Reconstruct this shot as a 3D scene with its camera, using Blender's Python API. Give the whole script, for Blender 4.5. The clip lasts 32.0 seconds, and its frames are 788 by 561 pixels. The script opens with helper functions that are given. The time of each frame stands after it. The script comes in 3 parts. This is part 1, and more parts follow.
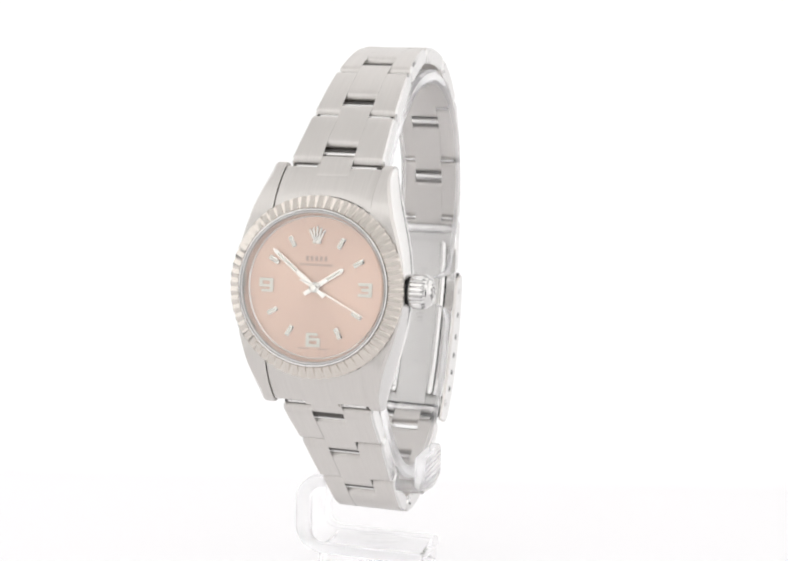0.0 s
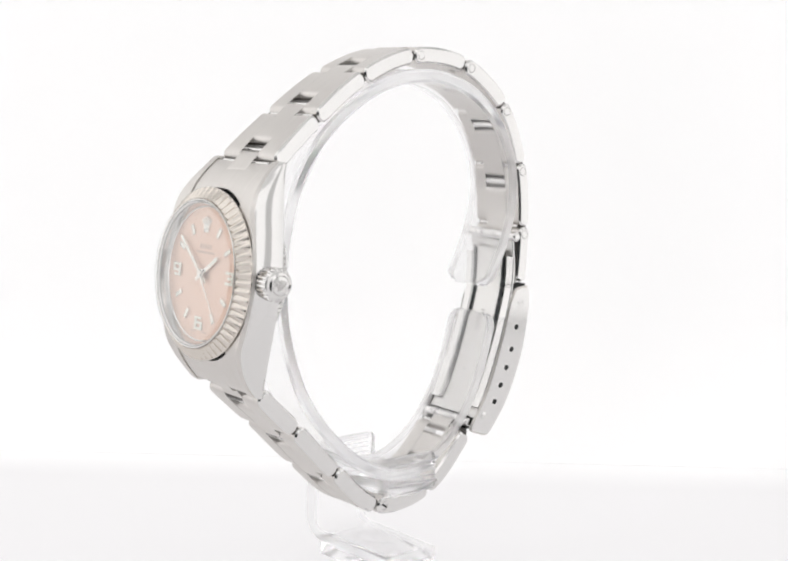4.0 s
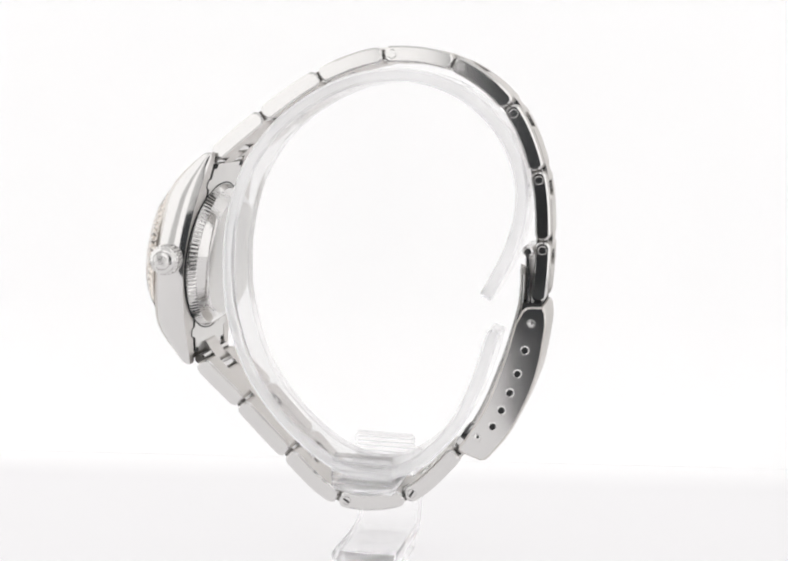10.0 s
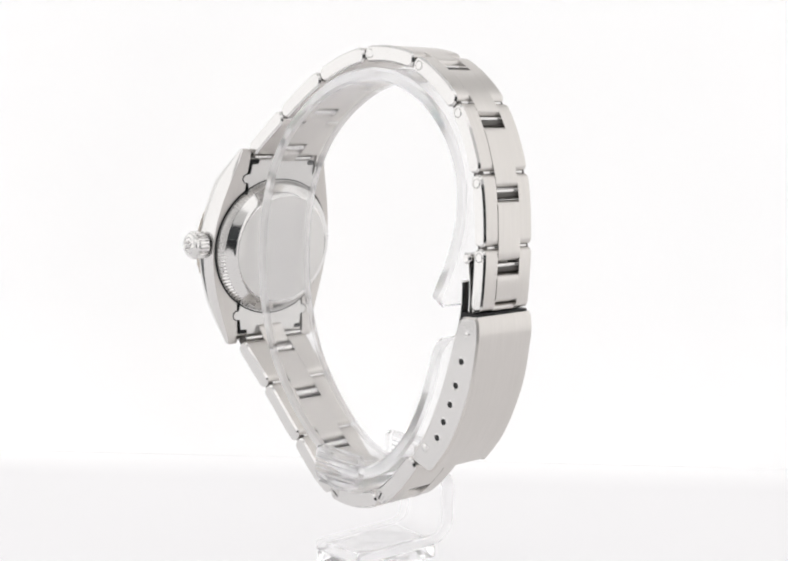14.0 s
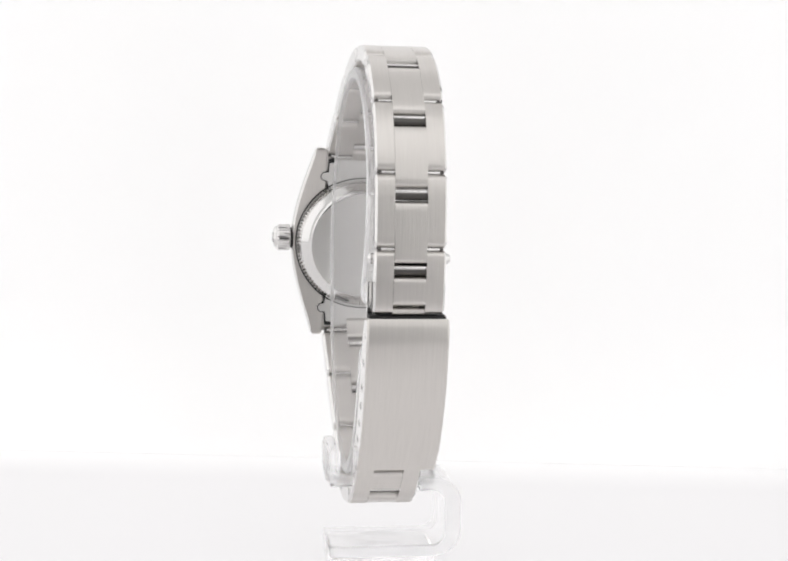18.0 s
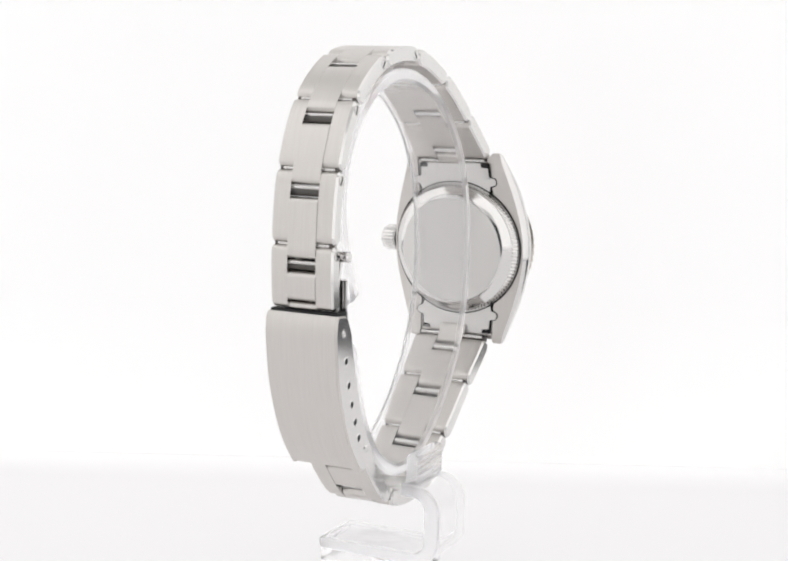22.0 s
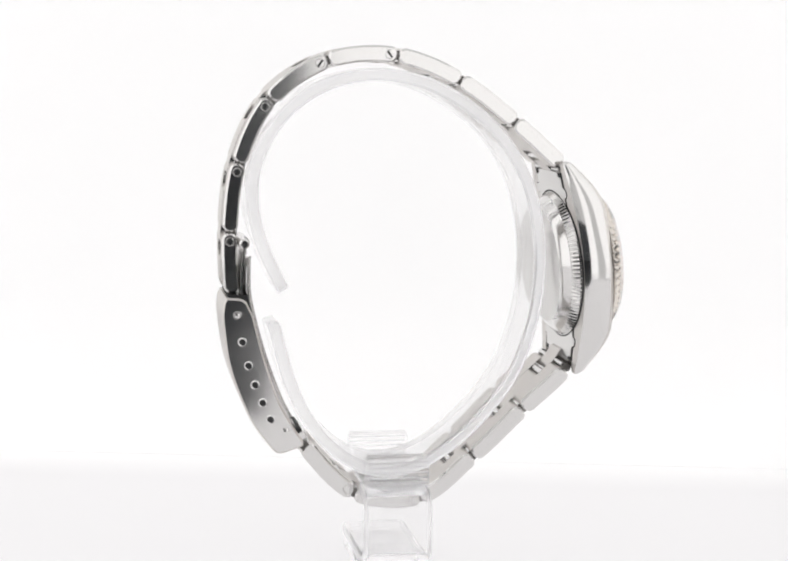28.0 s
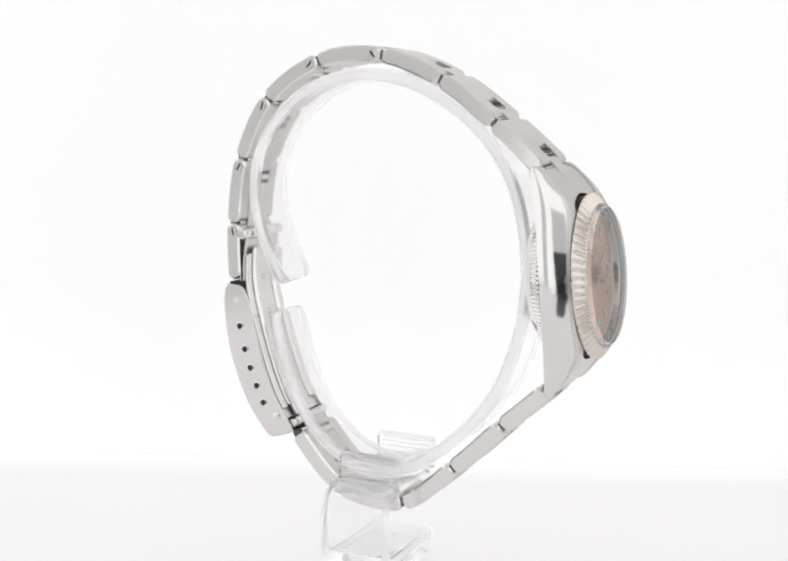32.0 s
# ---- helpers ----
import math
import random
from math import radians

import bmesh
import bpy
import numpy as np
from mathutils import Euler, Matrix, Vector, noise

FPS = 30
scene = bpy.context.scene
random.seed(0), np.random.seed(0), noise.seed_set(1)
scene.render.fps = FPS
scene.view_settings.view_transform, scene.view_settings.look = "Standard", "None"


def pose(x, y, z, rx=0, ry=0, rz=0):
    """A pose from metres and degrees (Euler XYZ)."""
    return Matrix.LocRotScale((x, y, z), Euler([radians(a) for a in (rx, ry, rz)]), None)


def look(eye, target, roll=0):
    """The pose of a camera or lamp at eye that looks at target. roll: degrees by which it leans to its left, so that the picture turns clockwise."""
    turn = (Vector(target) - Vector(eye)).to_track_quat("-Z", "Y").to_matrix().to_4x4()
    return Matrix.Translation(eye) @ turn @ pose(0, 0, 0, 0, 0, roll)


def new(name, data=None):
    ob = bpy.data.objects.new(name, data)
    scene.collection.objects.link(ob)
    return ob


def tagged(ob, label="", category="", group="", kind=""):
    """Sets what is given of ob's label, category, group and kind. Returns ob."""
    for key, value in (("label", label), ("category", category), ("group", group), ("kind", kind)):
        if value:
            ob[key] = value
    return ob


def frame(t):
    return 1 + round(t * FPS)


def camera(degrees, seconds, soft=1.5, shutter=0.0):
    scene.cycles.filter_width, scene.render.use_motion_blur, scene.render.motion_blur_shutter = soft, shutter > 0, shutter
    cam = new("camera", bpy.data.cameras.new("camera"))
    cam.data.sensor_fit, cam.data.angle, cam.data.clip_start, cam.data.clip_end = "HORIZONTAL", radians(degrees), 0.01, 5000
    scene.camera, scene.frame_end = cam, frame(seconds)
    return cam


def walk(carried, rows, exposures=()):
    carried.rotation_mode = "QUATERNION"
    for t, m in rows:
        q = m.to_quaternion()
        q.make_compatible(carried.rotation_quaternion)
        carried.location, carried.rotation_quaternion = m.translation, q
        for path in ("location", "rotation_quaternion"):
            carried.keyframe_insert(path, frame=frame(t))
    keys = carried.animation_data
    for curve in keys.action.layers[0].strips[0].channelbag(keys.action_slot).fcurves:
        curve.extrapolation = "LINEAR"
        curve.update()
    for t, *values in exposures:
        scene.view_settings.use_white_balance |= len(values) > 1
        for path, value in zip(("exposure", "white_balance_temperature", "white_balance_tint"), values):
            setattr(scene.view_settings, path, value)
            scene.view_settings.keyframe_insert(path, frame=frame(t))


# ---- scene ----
# ---- camera: stands still while the watch turns before it ----
MM = 0.001
EYE = Vector((0.0, -0.22866, 0.08051))
YAW, PITCH, ROLL = radians(0.3404), radians(7.8968), 1.4926
AIM = EYE + Vector((math.sin(YAW) * math.cos(PITCH), math.cos(YAW) * math.cos(PITCH), -math.sin(PITCH)))
cam = camera(31.8766, 32.0, soft=2.2)
STOPS = 0.26
walk(cam, [(0.0, look(EYE, AIM, ROLL)), (32.0, look(EYE, AIM, ROLL))],
     exposures=[(0.0, STOPS + 0.12), (0.4, STOPS + 0.06), (0.9, STOPS), (32.0, STOPS)])      # the clip opens a touch brighter

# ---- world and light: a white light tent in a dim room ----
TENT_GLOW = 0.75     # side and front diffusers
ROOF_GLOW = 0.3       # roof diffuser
BACK_GLOW = 0.17      # glow put into the backdrop sheet
world = bpy.data.worlds.new("dim_room")
world.use_nodes = True
world.node_tree.nodes["Background"].inputs[0].default_value = (0.9, 0.95, 1.0, 1)
world.node_tree.nodes["Background"].inputs[1].default_value = 0.05
scene.world = world


# ---- materials ----
def material(name, color, rough=0.5, metal=0.0, grain=None, bump=0.0, wear=0.0, ior=1.5, aniso=0.0, radial="", streak=0.0):
    """Principled surface; grain = noise scales per metre along x, y, z; wear varies the roughness at a larger scale."""
    m = bpy.data.materials.new(name)
    m.use_nodes = True
    nt = m.node_tree
    p = nt.nodes["Principled BSDF"]
    p.inputs["Base Color"].default_value = (*color, 1)
    p.inputs["Roughness"].default_value = rough
    p.inputs["Metallic"].default_value = metal
    p.inputs["IOR"].default_value = ior
    p.inputs["Anisotropic"].default_value = aniso
    if radial:
        tan = nt.nodes.new("ShaderNodeTangent")
        tan.direction_type, tan.axis = "RADIAL", radial
        nt.links.new(tan.outputs[0], p.inputs["Tangent"])
        p.inputs["Anisotropic Rotation"].default_value = 0.25 if radial == "X" else 0.0
    tc = nt.nodes.new("ShaderNodeTexCoord")
    if grain:
        mp = nt.nodes.new("ShaderNodeMapping")
        mp.inputs["Scale"].default_value = grain
        nt.links.new(tc.outputs["Object"], mp.inputs[0])
        n = nt.nodes.new("ShaderNodeTexNoise")
        n.inputs["Scale"].default_value, n.inputs["Detail"].default_value = 1.0, 3.0
        nt.links.new(mp.outputs[0], n.inputs["Vector"])
        b = nt.nodes.new("ShaderNodeBump")
        b.inputs["Strength"].default_value, b.inputs["Distance"].default_value = bump, 0.00006
        nt.links.new(n.outputs[0], b.inputs["Height"])
        nt.links.new(b.outputs[0], p.inputs["Normal"])
        if streak:
            c = nt.nodes.new("ShaderNodeMix")
            c.data_type = "RGBA"
            c.inputs["A"].default_value = (*(v * (1 - streak) for v in color), 1)
            c.inputs["B"].default_value = (*(v * (1 + streak) for v in color), 1)
            nt.links.new(n.outputs[0], c.inputs["Factor"])
            nt.links.new(c.outputs["Result"], p.inputs["Base Color"])
    if wear:
        w = nt.nodes.new("ShaderNodeTexNoise")
        w.inputs["Scale"].default_value, w.inputs["Detail"].default_value = 260.0, 5.0
        nt.links.new(tc.outputs["Object"], w.inputs["Vector"])
        r = nt.nodes.new("ShaderNodeMapRange")
        r.inputs["To Min"].default_value, r.inputs["To Max"].default_value = max(rough - wear, 0.02), rough + wear
        nt.links.new(w.outputs[0], r.inputs["Value"])
        nt.links.new(r.outputs[0], p.inputs["Roughness"])
    return m


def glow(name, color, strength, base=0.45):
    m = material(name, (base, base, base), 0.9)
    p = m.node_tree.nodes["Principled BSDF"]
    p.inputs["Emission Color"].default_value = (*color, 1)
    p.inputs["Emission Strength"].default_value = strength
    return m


def clear(name, ior, rough, milk):
    """Clear plastic with a little milkiness: glass mixed with a white scattering share."""
    m = bpy.data.materials.new(name)
    m.use_nodes = True
    nt = m.node_tree
    g = nt.nodes.new("ShaderNodeBsdfGlass")
    g.inputs["IOR"].default_value, g.inputs["Roughness"].default_value = ior, rough
    g.inputs["Color"].default_value = (1.0, 1.0, 1.0, 1)
    d = nt.nodes.new("ShaderNodeBsdfDiffuse")
    t = nt.nodes.new("ShaderNodeBsdfTranslucent")
    a = nt.nodes.new("ShaderNodeMixShader")
    b = nt.nodes.new("ShaderNodeMixShader")
    for n in (d, t):
        n.inputs["Color"].default_value = (0.97, 0.965, 0.975, 1)
    nt.links.new(d.outputs[0], a.inputs[1])
    nt.links.new(t.outputs[0], a.inputs[2])
    a.inputs[0].default_value = 0.85
    b.inputs[0].default_value = milk
    nt.links.new(g.outputs[0], b.inputs[1])
    nt.links.new(a.outputs[0], b.inputs[2])
    nt.links.new(b.outputs[0], nt.nodes["Material Output"].inputs[0])
    return m


def painted_glow_sheet(name, color, near, far, y0, y1):
    """White cloth with a glow put in to lift its shade, which changes slowly from y0 to y1. near, far = glow and base.
    """
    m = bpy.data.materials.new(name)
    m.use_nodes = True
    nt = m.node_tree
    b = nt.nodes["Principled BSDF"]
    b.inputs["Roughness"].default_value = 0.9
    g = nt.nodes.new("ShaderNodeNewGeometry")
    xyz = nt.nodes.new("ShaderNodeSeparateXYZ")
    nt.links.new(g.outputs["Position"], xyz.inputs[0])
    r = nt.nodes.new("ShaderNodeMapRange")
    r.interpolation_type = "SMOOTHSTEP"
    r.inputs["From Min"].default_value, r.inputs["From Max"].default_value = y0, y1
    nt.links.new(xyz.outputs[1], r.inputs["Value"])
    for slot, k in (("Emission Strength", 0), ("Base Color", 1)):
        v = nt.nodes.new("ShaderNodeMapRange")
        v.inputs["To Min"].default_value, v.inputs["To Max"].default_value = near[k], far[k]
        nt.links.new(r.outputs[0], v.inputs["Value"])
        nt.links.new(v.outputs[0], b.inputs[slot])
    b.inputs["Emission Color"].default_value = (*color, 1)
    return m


def thin_glass(name):
    """A flat crystal: clear, with a gloss that grows at grazing angles."""
    m = bpy.data.materials.new(name)
    m.use_nodes = True
    nt = m.node_tree
    t = nt.nodes.new("ShaderNodeBsdfTransparent")
    t.inputs[0].default_value = (0.97, 0.975, 0.97, 1)
    g = nt.nodes.new("ShaderNodeBsdfGlossy")
    g.inputs["Roughness"].default_value = 0.02
    f = nt.nodes.new("ShaderNodeLayerWeight")
    k = nt.nodes.new("ShaderNodeMath")
    k.operation, k.inputs[1].default_value = "POWER", 2.4
    nt.links.new(f.outputs["Facing"], k.inputs[0])
    r = nt.nodes.new("ShaderNodeMapRange")
    r.inputs["To Min"].default_value, r.inputs["To Max"].default_value = 0.12, 1.0
    nt.links.new(k.outputs[0], r.inputs["Value"])
    f = r
    x = nt.nodes.new("ShaderNodeMixShader")
    nt.links.new(f.outputs[0], x.inputs[0])
    nt.links.new(t.outputs[0], x.inputs[1])
    nt.links.new(g.outputs[0], x.inputs[2])
    nt.links.new(x.outputs[0], nt.nodes["Material Output"].inputs[0])
    return m


BRUSHED = material("brushed_steel", (0.635, 0.61, 0.585), 0.33, 1.0, (8000, 160, 160), 0.35, 0.06, aniso=0.75, radial="X", streak=0.08)
POLISHED = material("polished_steel", (0.70, 0.69, 0.68), 0.12, 1.0, (900, 900, 900), 0.02, 0.03)
SATIN = material("satin_steel", (0.67, 0.66, 0.645), 0.32, 1.0, (1500, 1500, 1500), 0.05, 0.05)
GOLD = material("white_gold", (0.65, 0.605, 0.555), 0.2, 1.0, (1200, 1200, 1200), 0.04, 0.03)
# near-black: shade coloured into gaps, holes and slots; also on the crown tube
DARK = material("recess_shade", (0.006, 0.006, 0.0065), 0.7)
DIAL = material("salmon_dial", (0.82, 0.595, 0.488), 0.38, 0.6, (6000, 6000, 6000), 0.04, 0.03, aniso=0.75, radial="Z")
PRINT = material("dial_print", (0.56, 0.40, 0.33), 0.5)
GASKET = material("grey_gasket", (0.3, 0.3, 0.3), 0.4)
REHAUT = material("rehaut_steel", (0.8, 0.795, 0.79), 0.45, 0.5)
STAMP = material("worn_stamp_steel", (0.5, 0.49, 0.48), 0.45, 1.0)
# darkened steel: shade coloured into pin seams and link gaps
SEAM_SHADE = material("seam_shade_steel", (0.2, 0.19, 0.18), 0.35, 1.0)
GAP_SHADE = material("gap_shade_steel", (0.11, 0.105, 0.1), 0.4, 1.0)
MARK = material("silver_marker", (0.80, 0.78, 0.74), 0.16, 1.0)
LUME = material("cream_lume", (0.89, 0.86, 0.78), 0.6, 0.0, (9000, 9000, 9000), 0.1)
CRYSTAL = thin_glass("sapphire_crystal")
ACRYLIC = clear("clear_acrylic", 1.16, 0.01, 0.11)
SAWN = clear("sawn_acrylic_edge", 1.13, 0.06, 0.3)
# floor sheets glow by themselves, which keeps shade on them faint
SWEEP = glow("glowing_white_sheet", (1.0, 0.98, 0.99), 0.61, 0.18)
FLOOR = painted_glow_sheet("glowing_floor_sheet", (1.0, 0.98, 0.99), (0.595, 0.18), (BACK_GLOW, 0.81), 46 * MM, 69 * MM)
BACKDROP = glow("glowing_backdrop", (1.0, 0.985, 0.995), BACK_GLOW, 0.81)
# dim glowing cloths of the panels added to tone the reflections
CORNER = glow("dim_glow_cloth", (1.0, 0.995, 0.98), 0.22)
GREY_PANEL = glow("grey_glow_cloth", (1.0, 1.0, 1.0), 0.065, 0.14)
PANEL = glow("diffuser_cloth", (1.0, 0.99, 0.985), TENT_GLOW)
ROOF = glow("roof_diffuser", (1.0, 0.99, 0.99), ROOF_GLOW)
LENS_SHADE = material("lens_shade_sheet", (0.06, 0.062, 0.065), 0.9, 0.0, (900, 900, 900), 0.4, 0.05)
TABLE = material("dark_table", (0.045, 0.05, 0.055), 0.6, 0.0, (40, 300, 40), 0.3, 0.1)


# ---- mesh helpers; shapes are given in millimetres ----
def part(name, bm, mats, parent=None, label="", m=None, sharp=32):
    for v in bm.verts:
        v.co *= MM
    bmesh.ops.recalc_face_normals(bm, faces=bm.faces[:])
    me = bpy.data.meshes.new(name)
    bm.to_mesh(me)
    bm.free()
    for x in (mats if isinstance(mats, (list, tuple)) else [mats]):
        me.materials.append(x)
    me.polygons.foreach_set("use_smooth", [True] * len(me.polygons))
    me.set_sharp_from_angle(angle=radians(sharp))
    ob = new(name, me)
    if parent is not None:
        ob.parent = parent
    if m is not None:
        ob.matrix_basis = m
    return tagged(ob, label)


def inset(poly, b):
    out, n = [], len(poly)
    area = sum(poly[i - 1][0] * poly[i][1] - poly[i][0] * poly[i - 1][1] for i in range(n))
    sg = 1 if area > 0 else -1
    for i in range(n):
        a, p, c = (Vector(poly[j % n]) for j in (i - 1, i, i + 1))
        e, f = (p - a).normalized(), (c - p).normalized()
        n1, n2 = Vector((-e.y, e.x)) * sg, Vector((-f.y, f.x)) * sg
        k = n1 + n2
        k = k / max(k.length_squared / 2, 0.35)
        out.append(tuple(p + k * b))
    return out


def prism(bm, poly, xa, xb, b=0.12, side=1, body=0, ba=None, rim=None):
    """A closed outline in (y, z), drawn from xa to xb (numbers, or functions of y and z), with bevelled rims; rims and ends take the material 'side'."""
    fa = xa if callable(xa) else (lambda y, z: xa)
    fb = xb if callable(xb) else (lambda y, z: xb)
    ba = b if ba is None else ba      # the rim at xa may differ
    rings = [[bm.verts.new((fa(*p), *q)) for p, q in zip(poly, inset(poly, ba))], [bm.verts.new((fa(*p) + ba, *p)) for p in poly],
             [bm.verts.new((fb(*p) - b, *p)) for p in poly], [bm.verts.new((fb(*p), *q)) for p, q in zip(poly, inset(poly, b))]]
    n = len(poly)
    for k in range(3):
        for i in range(n):
            f = bm.faces.new((rings[k][i], rings[k][(i + 1) % n], rings[k + 1][(i + 1) % n], rings[k + 1][i]))
            f.material_index = body if k == 1 else side if rim is None else rim
    for r in (rings[0], rings[3]):
        bm.faces.new(r).material_index = side
    return bm


def lathe(bm, prof, seg=96, mat=0, wave=None):
    """Turns (r, n) pairs round the z axis. wave(k, i) gives the radius and height offsets of profile point k at step i."""
    rings = []
    for k, (r, n) in enumerate(prof):
        if r < 1e-6:
            rings.append([bm.verts.new((0, 0, n))])
            continue
        ring = []
        for i in range(seg):
            a = 2 * math.pi * i / seg
            dr, dn = wave(k, i) if wave else (0, 0)
            ring.append(bm.verts.new(((r + dr) * math.sin(a), (r + dr) * math.cos(a), n + dn)))
        rings.append(ring)
    for p, q in zip(rings, rings[1:]):
        for i in range(seg):
            j = (i + 1) % seg
            vs = [p[i % len(p)], p[j % len(p)], q[j % len(q)], q[i % len(q)]]
            vs = [v for k, v in enumerate(vs) if v not in vs[:k]]
            if len(vs) > 2:
                bm.faces.new(vs).material_index = mat
    return bm


def block(bm, x0, x1, y0, y1, z0, z1, b=0.1, mat=0):
    r = bmesh.ops.create_cube(bm, size=1.0)
    for v in r["verts"]:
        v.co = Vector(((x0 + x1) / 2 + v.co.x * (x1 - x0), (y0 + y1) / 2 + v.co.y * (y1 - y0), (z0 + z1) / 2 + v.co.z * (z1 - z0)))
    fs = {f for v in r["verts"] for f in v.link_faces}
    for f in fs:
        f.material_index = mat
    if b:
        bmesh.ops.bevel(bm, geom=list({e for f in fs for e in f.edges}), offset=b, segments=2, affect="EDGES", profile=0.5)
    return bm


def rod(bm, a, c, r, seg=16, mat=0, b=0.08):
    """A round bar from a to c with softened ends."""
    a, c = Vector(a), Vector(c)
    d = c - a
    t = d.to_track_quat("Z", "Y").to_matrix().to_4x4()
    prof = [(0, 0), (r - b, 0), (r, b), (r, d.length - b), (r - b, d.length), (0, d.length)]
    before = set(bm.verts)
    lathe(bm, prof, seg, mat)
    for v in set(bm.verts) - before:
        v.co = a + t @ v.co
    return bm


class Track:
    """A smooth line through nodes in (y, z), measured along its length from the node 'zero'."""

    def __init__(self, nodes, zero=1):
        P = [Vector(n) for n in nodes]
        self.pts, self.at = [], []
        for i in range(len(P) - 1):
            a, p, q, d = P[max(i - 1, 0)], P[i], P[i + 1], P[min(i + 2, len(P) - 1)]
            for k in range(24):
                t = k / 24
                self.pts.append(0.5 * (2 * p + (q - a) * t + (2 * a - 5 * p + 4 * q - d) * t * t + (3 * p - a - 3 * q + d) * t ** 3))
        self.pts.append(P[-1])
        ls = [0.0]
        for p, q in zip(self.pts, self.pts[1:]):
            ls.append(ls[-1] + (q - p).length)
        self.ls = [l - ls[24 * zero] for l in ls]
        self.node = [self.ls[24 * i] for i in range(len(P))]

    def get(self, l):
        k = max(0, min(len(self.ls) - 2, int(np.searchsorted(self.ls, l)) - 1))
        p, q = self.pts[k], self.pts[k + 1]
        d = (q - p) / (self.ls[k + 1] - self.ls[k])
        t = d.normalized()
        return p + d * (l - self.ls[k]), Vector((-t.y, t.x))

    def near(self, y, z):
        k = min(range(len(self.pts)), key=lambda i: (self.pts[i].x - y) ** 2 + (self.pts[i].y - z) ** 2)
        return self.ls[k]

    def capsule(self, l0, l1, thick, up=0.0, round_=1.0, k=9):
        """Outline of a bar along the line from l0 to l1, its ends rounded by round_ times half its thickness."""
        r = thick / 2 * round_
        ds = [r * (1 - math.cos(math.pi / 2 * i / 4)) for i in range(5)]
        stops = [(l0 + d, math.sqrt(max(0.0, 1 - (1 - d / r) ** 2))) for d in ds]
        stops += [(l0 + r + (l1 - l0 - 2 * r) * i / k, 1.0) for i in range(1, k)]
        stops += [(l1 - d, math.sqrt(max(0.0, 1 - (1 - d / r) ** 2))) for d in reversed(ds)]
        top, low = [], []
        flat = 1 - round_ * 0.98
        for l, h in stops:
            p, n = self.get(l)
            h = max(h, 0.06) * (thick / 2)
            top.append(tuple(p + n * (h + up)))
            low.append(tuple(p + n * (up - h)))
        return top + low[::-1]


def frame_of(x, y, z, yz):
    """Pose on a side wall: local z points along +x or -x."""
    return pose(x * MM, y * MM, z * MM, 0, 90 if yz > 0 else -90, 0)


# ---- the setting ----
def sheet_strip(name, prof, x0, x1, mat, label):
    bm = bmesh.new()
    track = Track(prof, 0)
    low = [tuple(p - track.get(l + 1e-4)[1] * 1.5) for p, l in zip(track.pts, track.ls)]
    prism(bm, [tuple(p) for p in track.pts] + low[::-1], x0, x1, 0.2, 0, 0)
    return tagged(part(name, bm, mat), label, "studio", kind="structure")


